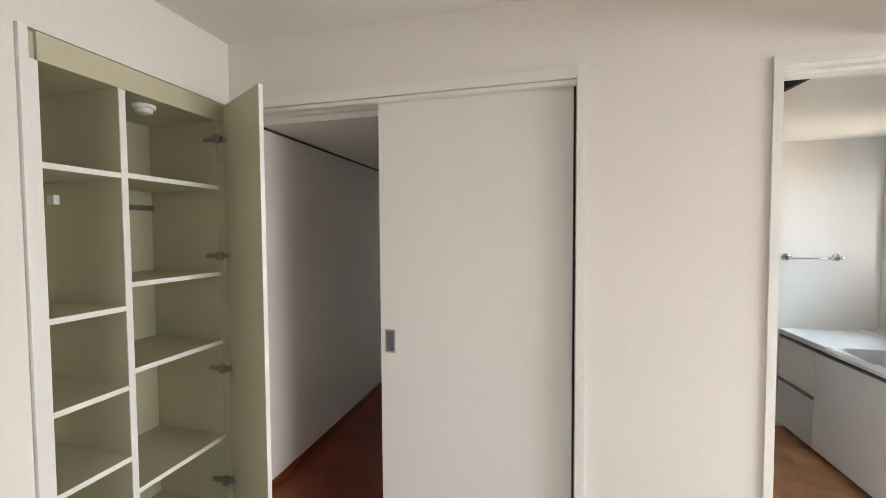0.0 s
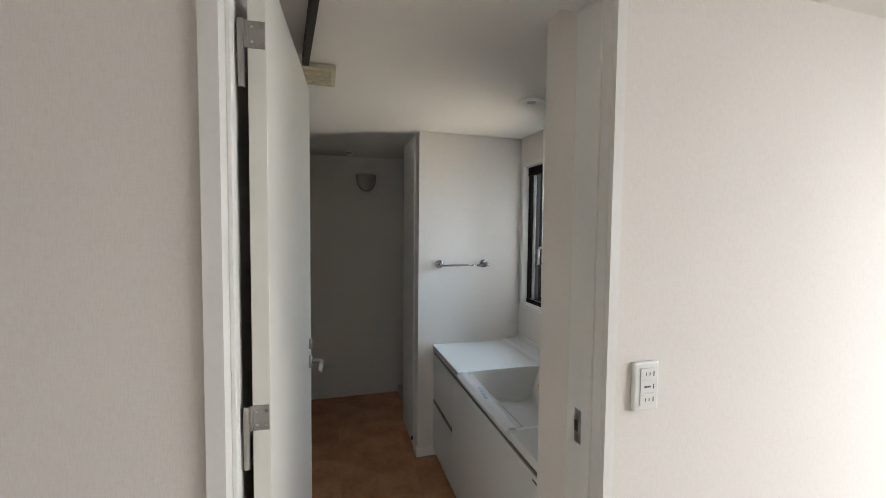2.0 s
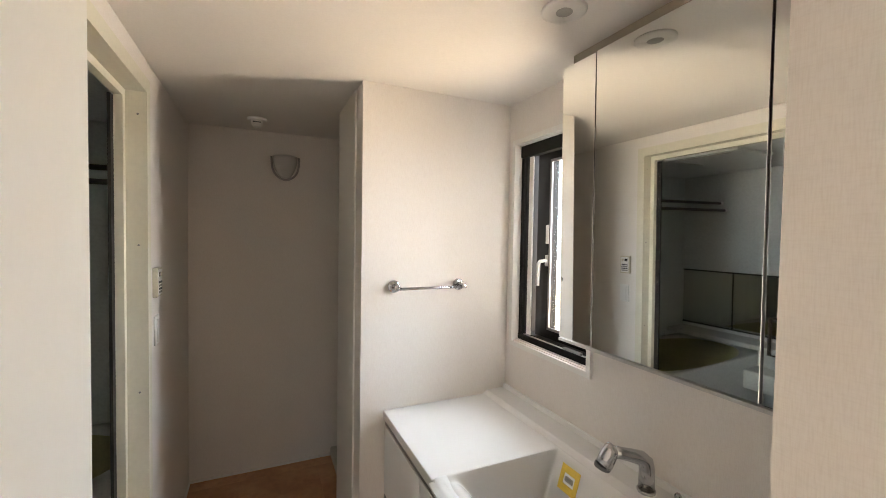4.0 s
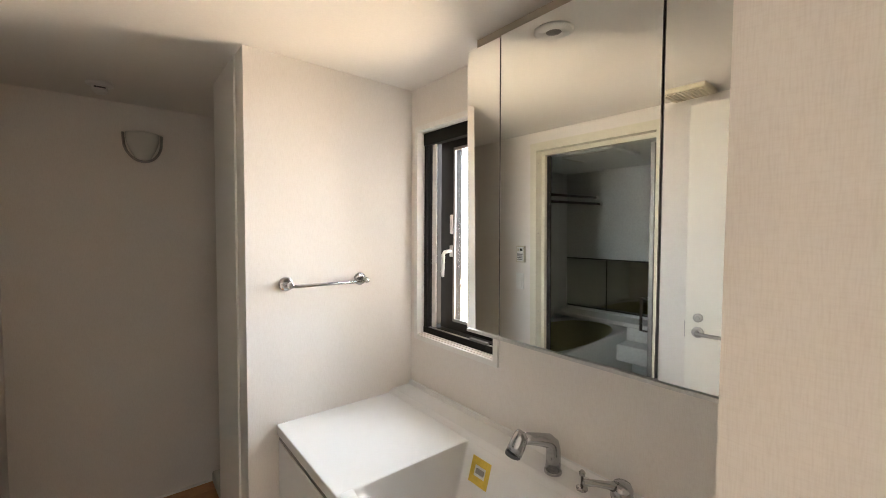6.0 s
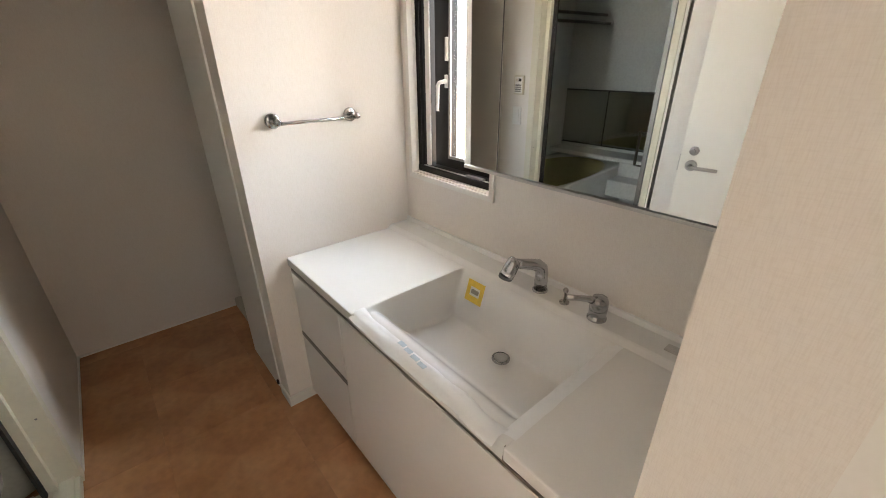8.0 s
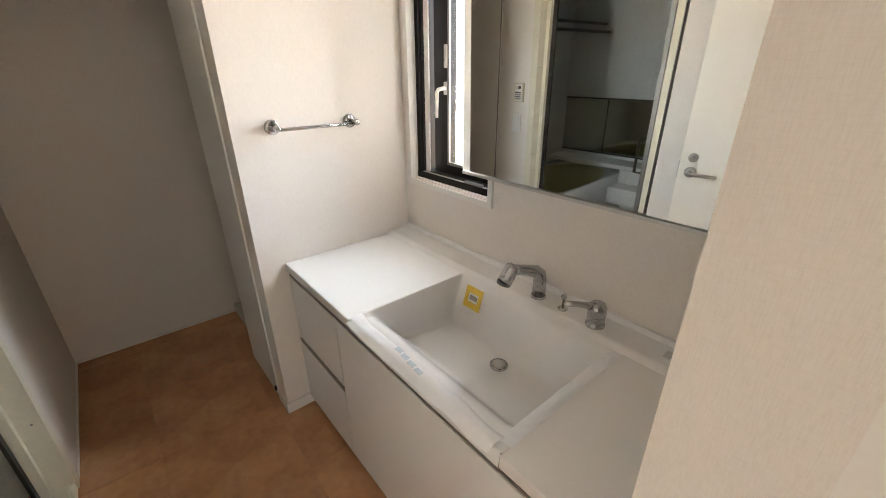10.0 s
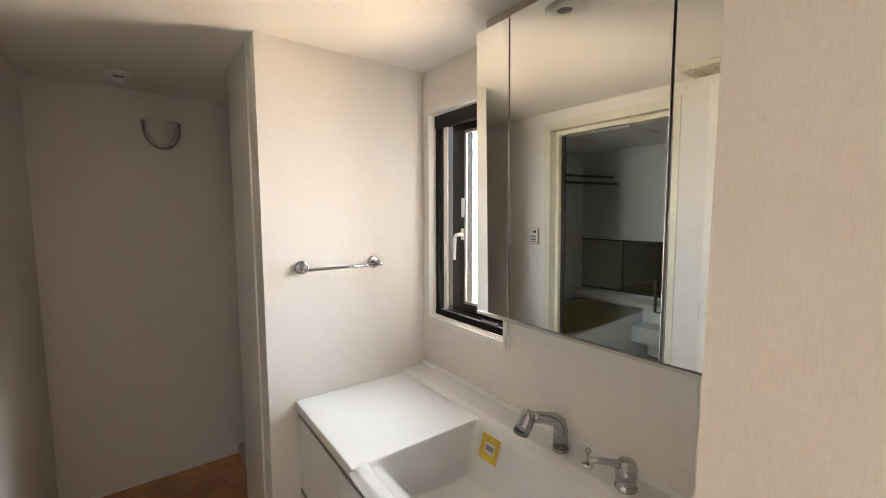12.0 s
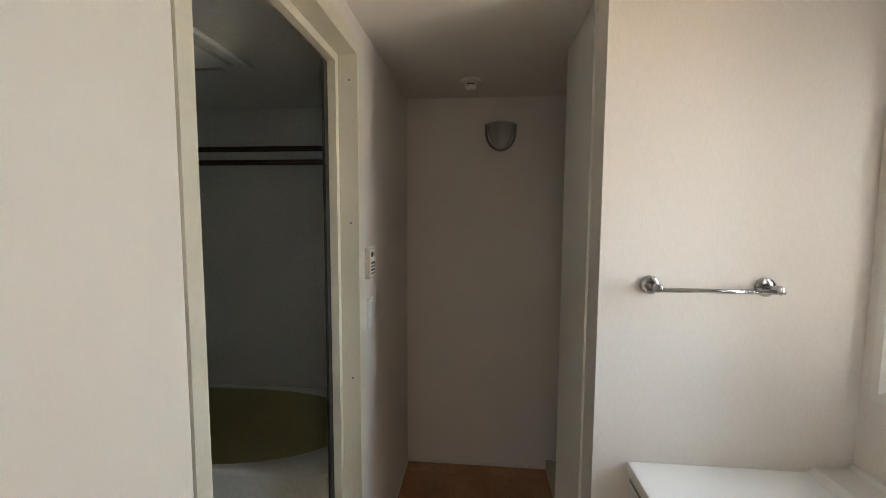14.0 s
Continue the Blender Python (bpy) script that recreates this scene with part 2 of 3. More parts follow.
setting("ceiling_room", box(-1.90, 1.20, -2.7, 1.76, CR, CR + 0.1), CEIL, "plain white papered room ceiling")
setting("ceiling_soffit", box(1.20, 3.52, -2.7, 1.76, 2.14, 2.545), CEIL, "lowered papered ceiling box beside the taller ceiling")
setting("wall_right", blocks([
    (3.40, 3.52, -2.7, -1.05, 0, 2.14), (3.40, 3.52, 1.55, 1.76, 0, 2.14), (3.40, 3.52, -1.05, 1.55, 2.0, 2.14), (3.40, 3.52, -1.05, 1.55, 0, 0.35)]), WALL, "white papered room wall with a wide window")
# unseen rear wall, its opening added to let light in from behind
setting("wall_back", blocks([
    (-1.90, -1.0, -2.82, -2.70, 0, 2.5), (1.4, 3.52, -2.82, -2.70, 0, 2.5), (-1.0, 1.4, -2.82, -2.70, 2.05, 2.5)]), WALL, "unseen papered room wall with an opening added for light")
setting("wall_closet", blocks([(-1.90, -1.78, -2.7, 0.87, 0, 2.475), (-1.90, -1.782, 0.87, 1.76, 2.152, 2.475)]), WALL, "white papered wall around the built-in closet")
setting("floor_room", box(-2.4, 3.52, -2.82, 1.76, -0.1, 0), ROOMFLOOR, "tan room floor")
setting("floor_hall", box(-1.85, 0.50, 1.76, 4.8, -0.1, 0), HALLWOOD, "dark red-brown wooden hall floor")
setting("wall_hall", box(-1.85, -1.69, 1.88, 4.8, 0, 2.2), WALL, "white papered hall wall in shade")
setting("wall_hall_end", box(-1.69, -0.98, 4.8, 4.9, 0, 2.2), WALL, "white papered end wall of the dark hall")
setting("wall_hall_inner", box(-0.20, -0.08, 1.88, 2.20, 0, 2.2), WALL, "white papered hall wall beside the pocketed door")
setting("ceiling_hall", box(-1.69, 0.57, 1.88, 4.8, CH, CH + 0.1), CEIL, "low white hall ceiling")
fl = setting("floor_washroom", box(0.50, 2.30, 1.76, 4.70, -0.1, -0.0012), VINYL, "terracotta-look vinyl tile washroom floor")

# base strips
BB = 0.055
for n, r in (("baseboard_towel_wall", (1.44, 1.62, 3.482, 3.49)), ("baseboard_towel_side", (1.432, 1.44, 3.482, 3.60)),
             ("baseboard_niche", (0.680, 1.50, 4.582, 4.59)), ("baseboard_left", (0.672, 0.680, 3.698, 4.59))):
    setting(n, box(*r, 0, BB if "niche" not in n and "left" not in n else 0.012, 0.0015), TRIM, "thin white baseboard strip at the floor")
# thin dark strip draws the line where hall wall and ceiling meet
setting("trim_hall", box(-1.69, -1.680, 1.88, 4.8, CH - 0.014, CH - 0.002), RODMETAL, "thin dark line where the hall wall meets the ceiling")
setting("baseboard_hall", box(-1.69, -1.68, 1.88, 4.8, 0, 0.05), HALLWOOD, "dark wooden baseboard along the hall wall")


# washroom door lining, door stop and leaf
wd = tagged(thing("door_washroom", (1.1, 1.8, 0), "ivory washroom door standing open inward in a white wooden frame", "door"), kind="structure")
part("jamb", blocks([(0.668, 0.700, 1.748, 1.762, 0, 2.13), (0.680, 0.700, 1.762, 1.902, 0, 2.115)]), TRIM, wd)
part("jamb", blocks([(1.514, 1.540, 1.748, 1.762, 0, 2.13), (1.5125, 1.53, 1.762, 1.902, 0, 2.115)]), TRIM, wd)
part("head", blocks([(0.700, 1.514, 1.748, 1.762, 2.10, 2.13), (0.700, 1.5125, 1.762, 1.902, 2.085, 2.115)]), TRIM, wd)
part("door_stop", box(0.700, 0.709, 1.795, 1.83, 0, 2.085, 0.002), TRIM, wd)
part("door_stop", box(1.505, 1.5125, 1.795, 1.83, 0, 2.085, 0.002), TRIM, wd)
part("door_stop", box(0.709, 1.505, 1.795, 1.83, 2.068, 2.085, 0.002), TRIM, wd)
sk = part("strike_plate", box(1.5105, 1.5125, 1.838, 1.866, 0.955, 1.045, 0.0008), BRUSHED, wd, "brushed metal strike plate")
part("latch_hole", box(1.5095, 1.5106, 1.850, 1.864, 0.985, 1.015), DARK, sk)
LEAN_LEAF = pose(0.760, 1.872, 0, 0, 0, -3.6)


def leafed(bm):
    bmesh.ops.transform(bm, verts=bm.verts, matrix=LEAN_LEAF)
    return bm


leaf = part("leaf", leafed(box(-0.036, 0, 0, 0.79, 0.012, 2.062, 0.0015)), LEAF, wd, "smooth ivory door leaf")
for z in (1.85, 1.05, 0.22):
    hg = part("hinge", leafed(blocks([(-0.034, -0.002, -0.0025, 0.0, z + 0.03, z + 0.085), (-0.05, -0.034, -0.004, 0.0, z + 0.03, z + 0.085)], 0.0008)), BRUSHED, leaf, "satin steel hinge plate")
    part("hinge_pin", leafed(tube([(-0.047, -0.006, z - 0.05), (-0.047, -0.006, z + 0.085)], 0.0065, 12)), BRUSHED, leaf)
    part("hinge_screws", leafed(blocks([(-0.029 + 0.018 * i, -0.023 + 0.018 * i, -0.0035, -0.002, z + 0.040 + 0.03 * j, z + 0.045 + 0.03 * j) for i in (0, 1) for j in (0, 1)])), CHROME, leaf)
for sgn, xf in ((1, 0.0), (-1, -0.036)):
    part("rosette", leafed(lathe((xf, 0.735, 0.985), (sgn, 0, 0), [(0, 0.026), (0.006, 0.026), (0.009, 0.022)])), BRUSHED, leaf, "round satin metal rosette")
    part("lever", leafed(tube([(xf, 0.735, 0.985), (xf + sgn * 0.035, 0.735, 0.985), (xf + sgn * 0.046, 0.728, 0.985), (xf + sgn * 0.05, 0.71, 0.985), (xf + sgn * 0.05, 0.615, 0.985)], [0.009, 0.009, 0.0095, 0.009, 0.008], 14)), BRUSHED, leaf, "satin metal lever handle", True)
    part("privacy_lock", leafed(lathe((xf, 0.735, 1.055), (sgn, 0, 0), [(0, 0.021), (0.006, 0.021), (0.009, 0.017), (0.010, 0.009), (0.016, 0.008)])), BRUSHED, leaf, "round satin privacy lock")
part("latch", leafed(box(-0.026, -0.012, 0.79, 0.796, 0.95, 1.03, 0.001)), BRUSHED, leaf)

# sliding door and its frame
sd = tagged(thing("door_sliding", (-0.85, 1.8, 0), "white sliding door half open onto a dark hall, in a white frame", "door"), kind="structure")
part("jamb", blocks([(-0.035, 0.004, 1.745, 1.762, 0, 2.175), (-0.035, -0.027, 1.762, 1.88, 0, 2.125)]), TRIM, sd)
part("head", box(-1.70, -0.035, 1.748, 1.762, 2.125, 2.17), TRIM, sd)
part("track_board", box(-1.70, -0.035, 1.762, 1.795, 2.105, 2.123), TRIM, sd)
part("track_board", box(-1.70, -0.035, 1.845, 1.88, 2.105, 2.123), TRIM, sd)
part("side_lining", box(-1.698, -1.69, 1.765, 1.88, 0, 2.123), TRIM, sd)
lf = part("sliding_leaf", box(-0.955, -0.045, 1.80, 1.836, 0.008, 2.124, 0.002), DOOR, sd, "flat white sliding door leaf")
# dark strip painted in for the shadow line between leaf and jamb
part("edge_gap_shade", box(-0.045, -0.036, 1.806, 1.83, 0.0, 2.12), DARK, sd)
part("recessed_pull", blocks([(-0.931, -0.924, 1.797, 1.80, 0.887, 1.003), (-0.886, -0.879, 1.797, 1.80, 0.887, 1.003), (-0.924, -0.886, 1.797, 1.80, 0.996, 1.003), (-0.924, -0.886, 1.797, 1.80, 0.887, 0.894)]), BRUSHED, lf, "satin rectangular recessed pull")
part("pull_cup", box(-0.924, -0.886, 1.7985, 1.80, 0.894, 0.996), INK, lf)

# ---- room: closet ----
cl = thing("built_in_closet", (-2.0, 1.3, 0), "cream built-in closet with open shelves and an open door", "closet")
part("side_panel", box(-2.22, -1.79, 0.872, 0.925, 0.0, 2.145), CLOSET, cl)
part("side_panel", box(-2.22, -1.79, 1.672, 1.755, 0.0, 2.145), CLOSET, cl)
part("back_panel", box(-2.24, -2.22, 0.872, 1.755, 0.0, 2.145), CLOSET, cl)
part("top_panel", box(-2.22, -1.80, 0.925, 1.672, 2.055, 2.085), CLOSET, cl)
part("fascia", box(-1.80, -1.776, 0.925, 1.72, 2.052, 2.146, 0.001), CLOSET, cl)
part("stile", box(-1.79, -1.765, 0.872, 0.898, 0.0, 2.15, 0.002), TRIM, cl, "white painted stile")
part("stile", box(-1.79, -1.772, 0.900, 0.925, 0.0, 2.05, 0.002), TRIM, cl, "white painted stile")
dv = part("divider", box(-2.22, -1.786, 1.187, 1.213, 0.0, 2.055, 0.001), CLOSET, cl)
part("edge_band", box(-1.786, -1.782, 1.187, 1.213, 0.0, 2.055, 0.001), TRIM, dv, "white edge band")
part("plinth", box(-2.22, -1.80, 0.925, 1.672, 0.0, 0.06), CLOSET, cl)
for z in (1.712, 1.184, 0.862, 0.571):
    sh = part("shelf", box(-2.22, -1.786, 0.925, 1.187, z - 0.01, z + 0.01), CLOSET, cl)
    part("edge_band", box(-1.786, -1.783, 0.925, 1.187, z - 0.0105, z + 0.0105, 0.0008), TRIM, sh, "white edge band")
for z in (1.716, 1.276, 0.922, 0.420):
    sh = part("shelf", box(-2.22, -1.786, 1.213, 1.672, z - 0.01, z + 0.01), CLOSET, cl)
    part("edge_band", box(-1.786, -1.783, 1.213, 1.672, z - 0.0105, z + 0.0105, 0.0008), TRIM, sh, "white edge band")
part("hanging_rail_bracket", box(-2.218, -2.200, 1.50, 1.668, 1.605, 1.632, 0.002), BRUSHED, cl)
part("hanging_rail_bracket", box(-2.16, -2.12, 1.165, 1.187, 1.605, 1.645, 0.002), PLASTIC, cl)
HINGE = Vector((-1.772, 1.700, 0))
FREE = Vector((-1.375, 1.475, 0))
ang = math.degrees(math.atan2(FREE.y - HINGE.y, FREE.x - HINGE.x))
DM = pose(HINGE.x, HINGE.y, 0, 0, 0, ang)
dl = (FREE - HINGE).length
bm = box(0, dl, 0, 0.02, 0.03, 2.134, 0.0015)
bmesh.ops.transform(bm, verts=bm.verts, matrix=DM)
cdoor = part("door", bm, CLOSET, cl, "cream closet door standing open")
bm = box(dl - 0.0015, dl + 0.002, 0.001, 0.019, 0.032, 2.132)
bmesh.ops.transform(bm, verts=bm.verts, matrix=DM)
part("door_edge", bm, TRIM, cdoor, "white edge band")
for z in (1.962, 1.368, 0.781, 0.188):
    bm = blocks([(-1.86, -1.79, 1.655, 1.672, z - 0.010, z + 0.010), (-1.795, -1.760, 1.650, 1.672, z - 0.022, z + 0.022), (-1.78, -1.735, 1.660, 1.685, z - 0.011, z + 0.011)], 0.003)
    part("cup_hinge", bm, BRUSHED, cl, "metal cup hinge")
sm = thing("smoke_detector", (-1.90, 1.385, 2.055), "round white smoke detector under the closet top", "detector")
part("base", lathe((-1.90, 1.385, 2.055), (0, 0, -1), [(0, 0.045), (0.012, 0.045), (0.016, 0.04)]), PLASTIC, sm)
part("head", lathe((-1.90, 1.385, 2.039), (0, 0, -1), [(0, 0.034), (0.018, 0.032), (0.024, 0.02), (0.025, 0.001)]), PLASTIC, sm)

# outlet beside the door
ot = thing("wall_outlet", (1.63, 1.76, 1.135), "white double wall outlet plate with a data socket", "outlet")
part("plate", box(1.592, 1.668, 1.748, 1.76, 1.073, 1.197, 0.0058), PLASTIC, ot)
for k, z in enumerate((1.167, 1.135, 1.103)):
    m = part("socket", box(1.611, 1.653, 1.7455, 1.749, z - 0.0145, z + 0.0145, 0.001), PLASTIC, ot)
    if k != 1:
        part("slots", blocks([(1.625, 1.627, 1.7449, 1.7456, z - 0.004, z + 0.004), (1.636, 1.638, 1.7449, 1.7456, z - 0.004, z + 0.004), (1.6475, 1.650, 1.7449, 1.7456, z - 0.006, z + 0.006)]), INK, m)
    else:
        part("slots", blocks([(1.622, 1.640, 1.7449, 1.7456, z - 0.002, z + 0.002), (1.6475, 1.650, 1.7449, 1.7456, z - 0.006, z + 0.006)]), INK, m)

# room windows, unseen sources of the daylight; the rear one is only added for light
for n, rows in (("window_room", [(3.42, 3.50, -1.05, -1.00, 0.35, 2.0), (3.42, 3.50, 1.50, 1.55, 0.35, 2.0), (3.42, 3.50, -1.00, 1.50, 1.95, 2.0), (3.42, 3.50, -1.00, 1.50, 0.35, 0.40), (3.43, 3.49, 0.07, 0.13, 0.40, 1.95)]),
                ("window_balcony", [(-1.0, -0.95, -2.80, -2.72, 0, 2.05), (1.35, 1.4, -2.80, -2.72, 0, 2.05), (-0.95, 1.35, -2.80, -2.72, 2.0, 2.05), (-0.95, 1.35, -2.80, -2.72, 0, 0.05), (0.17, 0.23, -2.79, -2.73, 0.05, 2.0)])):
    setting(n, blocks(rows), BLACK, "dark aluminium frame of an unseen window")

# ---- washroom: window ----
wn = tagged(thing("window_washroom", (2.2, 3.19, 1.0), "small frosted casement window with dark bronze frame and white casing", "window"), kind="structure")
part("casing", ring_yz(2.148, 2.175, 2.925, 3.45, 0.99, 1.957, 0.022), TRIM, wn, "white casing")
part("lining", ring_yz(2.175, 2.23, WY0, WY1, WZ0, WZ1, 0.004), TRIM, wn)
part("outer_frame", ring_yz(2.205, 2.285, 2.949, 3.426, 1.019, 1.931, 0.024, 0.03), BLACK, wn, "dark bronze aluminium frame")
part("roll_screen_box", box(2.178, 2.215, 2.952, 3.424, 1.875, 1.930, 0.004), BLACK, wn, "dark bronze screen box")
part("screen_post", box(2.185, 2.205, 3.380, 3.398, 1.05, 1.875, 0.002), BLACK, wn)
part("screen_post", box(2.185, 2.205, 3.403, 3.424, 1.02, 1.875, 0.002), BLACK, wn)
# middle rail is silver in place of the highlights on the dark rails' edges
for x in (2.182, 2.198, 2.214):
    part("sill_rail", box(x, x + 0.008, 2.96, 3.424, 1.019, 1.046, 0.002), SATIN if 2.19 < x < 2.20 else BLACK, wn)
# added white strip, stands for the daylight seen through the gap beside the sash
part("gap_light_strip", box(2.196, 2.204, 3.352, 3.378, 1.05, 1.875, 0.001), TRIM, wn, "white strip standing for bright daylight beside the sash")
part("sill_latch", box(2.190, 2.206, 3.02, 3.12, 1.044, 1.054, 0.002), ALU, wn, "silver screen latch")
sash = part("sash", blocks([(2.235, 2.275, 3.265, 3.360, 1.05, 1.90), (2.235, 2.275, 2.975, 3.02, 1.05, 1.90), (2.235, 2.275, 3.02, 3.265, 1.845, 1.90), (2.235, 2.275, 3.02, 3.265, 1.05, 1.095)]), BLACK, wn, "dark bronze casement sash")
part("bead", ring_yz(2.228, 2.236, 3.015, 3.27, 1.09, 1.85, 0.012), ALU, sash, "grey glazing bead")
gl = part("pane", box(2.250, 2.256, 2.99, 3.30, 1.07, 1.88), GLASS, sash, "frosted glass pane")
gl.visible_shadow = False
part("handle", tube([(2.235, 3.282, 1.400), (2.214, 3.282, 1.400), (2.208, 3.286, 1.398), (2.206, 3.300, 1.395), (2.206, 3.309, 1.384), (2.206, 3.312, 1.285)], [0.008, 0.008, 0.008, 0.008, 0.0085, 0.007], 12), PLASTIC, sash, "white casement handle", True)
part("handle_plate", box(2.226, 2.236, 3.269, 3.292, 1.375, 1.425, 0.003), PLASTIC, sash)
part("lock_plate", box(2.224, 2.236, 3.268, 3.288, 1.475, 1.56, 0.003), PLASTIC, sash, "white lock cover")

# ---- vanity ----
VT = 0.75
van = thing("vanity_cabinet", (1.85, 2.77, 0), "white vanity cabinet with drawers and metal grip strips", "cabinet")
part("carcass", box(1.566, 2.155, 2.06, 3.485, 0.06, 0.52), CABINET, van)
part("toe_kick", box(1.60, 2.155, 2.06, 3.485, 0.0, 0.06), DARK, van)
FX = 1.546
for y0, y1, z0, z1 in ((3.070, 3.482, 0.389, 0.685), (3.070, 3.482, 0.045, 0.360), (2.062, 3.066, 0.045, 0.685)):
    part("drawer_front", box(FX, FX + 0.018, y0, y1, z0, z1, 0.0015), CABINET, van)
part("grip_strip", box(FX - 0.001, FX + 0.012, 3.068, 3.482, 0.364, 0.385, 0.001), ALU, van, "satin aluminium grip strip")
part("grip_strip", box(FX + 0.002, FX + 0.02, 2.062, 3.485, 0.688, 0.698, 0.001), ALU, van, "satin aluminium grip strip")
# near-black filling gives the recess between fronts and counter its shade by colour
part("front_gap_shade", box(FX + 0.012, FX + 0.03, 2.062, 3.485, 0.350, 0.708), DARK, van)
part("grip_mark", box(FX - 0.0012, FX, 2.062, 2.145, 0.662, 0.670), INK, van)

wt_top = thing("washbasin", (1.85, 2.77, 0.7), "white moulded vanity top with a wide rectangular basin", "washbasin")
BY0, BY1, BX0, BX1 = 2.312, 2.950, 1.545, 2.032
part("slab", box(1.540, BX1 + 0.01, BY1, 3.488, 0.712, VT, 0.004), COUNTER, wt_top)
part("slab", box(1.540, BX1 + 0.01, 2.058, BY0, 0.712, VT, 0.004), COUNTER, wt_top)


def smooth01(v):
    v = max(0.0, min(1.0, v))
    return v * v * (3 - 2 * v)


def basin():
    bm = bmesh.new()
    nx, ny = 64, 72
    grid = []
    for i in range(nx + 1):
        u = i / nx
        x = BX0 + (BX1 - BX0) * u
        row = []
        for j in range(ny + 1):
            w = j / ny
            # denser lines towards the two ends
            w = 0.5 - 0.5 * math.cos(math.pi * w)
            y = BY0 + (BY1 - BY0) * w
            front = smooth01((u - 0.11) / 0.33)
            back = 1 - smooth01((u - 0.84) / 0.16)
            depth = 0.15 * front + 0.025 * smooth01((u - 0.3) / 0.5)
            left = smooth01((BY1 - y) / 0.014)
            right = smooth01((y - BY0) / 0.07)
            rim = 0.012 * smooth01(min((BY1 - y) / 0.02, (y - BY0) / 0.05)) * (1 - smooth01((u - 0.7) / 0.3))
            row.append(bm.verts.new((x, y, VT - (depth * left * right) * back - rim * back)))
        grid.append(row)
    for i in range(nx):
        for j in range(ny):
            bm.faces.new((grid[i][j], grid[i + 1][j], grid[i + 1][j + 1], grid[i][j + 1]))
    for j in range(ny):
        a, b = grid[0][j], grid[0][j + 1]
        c = bm.verts.new((BX0 - 0.005, b.co.y, 0.712))
        d = bm.verts.new((BX0 - 0.005, a.co.y, 0.712))
        bm.faces.new((a, b, c, d))
    bmesh.ops.remove_doubles(bm, verts=bm.verts, dist=0.0002)
    return bm


part("basin", basin(), COUNTER, wt_top, "deep basin with a sloping front", True)
bm = bmesh.new()
prof = [(BX1, VT - 0.004), (BX1 + 0.004, VT + 0.001), (BX1 + 0.018, VT + 0.011), (BX1 + 0.026, VT + 0.014), (2.145, VT + 0.0155), (2.150, VT + 0.031), (2.158, VT + 0.033), (2.158, 0.712), (BX1, 0.712)]
ends = [[bm.verts.new((x, y, z)) for x, z in prof] for y in (2.058, 3.488)]
for k in range(len(prof)):
    bm.faces.new((ends[0][k], ends[0][(k + 1) % len(prof)], ends[1][(k + 1) % len(prof)], ends[1][k]))
for e in ends:
    bm.faces.new(e)
part("back_ledge", bm, COUNTER, wt_top)
dr = part("drain_ring", lathe((1.895, 2.625, 0.583), (0, 0, 1), [(0, 0.030), (0.005, 0.030), (0.006, 0.026), (0.003, 0.022)]), CHROME, wt_top, "chrome drain ring", True)
part("drain_plug", lathe((1.895, 2.625, 0.584), (0, 0, 1), [(0, 0.0225), (0.006, 0.0225), (0.009, 0.018), (0.011, 0.009), (0.0115, 0.001)]), BRUSHED, wt_top, "satin pop-up plug", True)
ST = pose(1.9995, 2.857, 0.690, 0, 17.5, 0) @ Matrix.Diagonal((1, 1.3, 1.25, 1))
bm = blocks([(-0.001, 0.001, -0.032, -0.019, -0.033, 0.033), (-0.001, 0.001, 0.019, 0.032, -0.033, 0.033), (-0.001, 0.001, -0.019, 0.019, 0.014, 0.033), (-0.001, 0.001, -0.019, 0.019, -0.033, -0.014)])
bmesh.ops.transform(bm, verts=bm.verts, matrix=ST)
part("overflow_sticker", bm, YELLOW, wt_top, "yellow square sticker round the overflow slot")
bm = box(-0.003, 0.004, -0.014, 0.014, -0.007, 0.007, 0.003)
bmesh.ops.transform(bm, verts=bm.verts, matrix=ST)
part("overflow_slot", bm, BRUSHED, wt_top, "grey overflow slot")
part("ledge_drain", box(2.088, 2.122, 2.175, 2.225, VT + 0.014, VT + 0.018, 0.001), SATIN, wt_top, "grey slotted insert")

fm = thing("protective_film", (1.56, 2.62, VT), "crumpled translucent protective film stuck along the basin rim", "film")


def strip_film(y0, y1):
    bm = bmesh.new()
    rows = []
    for i in range(60):
        y = y0 + (y1 - y0) * i / 59
        row = []
        for j in range(9):
            v = j / 8
            x = 1.530 + 0.064 * v + 0.006 * noise.noise((y * 9, v, 1.3))
            z = VT - 0.003 + 0.005 * noise.noise((y * 14, v * 2, 4.0)) - 0.014 * smooth01((0.35 - v) / 0.35) - 0.018 * smooth01((v - 0.75) / 0.25) * smooth01(min((BY1 - y) / 0.05, (y - BY0) / 0.05))
            row.append(bm.verts.new((x, y, z + 0.005)))
        rows.append(row)
    for a, b in zip(rows, rows[1:]):
        for k in range(8):
            bm.faces.new((a[k], b[k], b[k + 1], a[k + 1]))
    return bm


film_sheet = part("film_sheet", strip_film(2.335, 2.955), FILM, fm, "", True)
part("print", blocks([(1.556 + 0.004 * k, 1.570 + 0.004 * k, 2.60 + 0.035 * k, 2.628 + 0.035 * k, VT + 0.0035, VT + 0.0042) for k in range(4)]), BLUEINK, fm)
fr = thing("protective_film", (1.8, 2.31, VT), "translucent protective film strip along the basin side", "film")
bm = bmesh.new()
rows = [[bm.verts.new((1.57 + 0.46 * i / 30, 2.304 + 0.04 * j / 4 + 0.003 * noise.noise((i * 0.3, j, 2)), VT + 0.0035 - 0.012 * (j / 4) ** 2)) for j in range(5)] for i in range(31)]
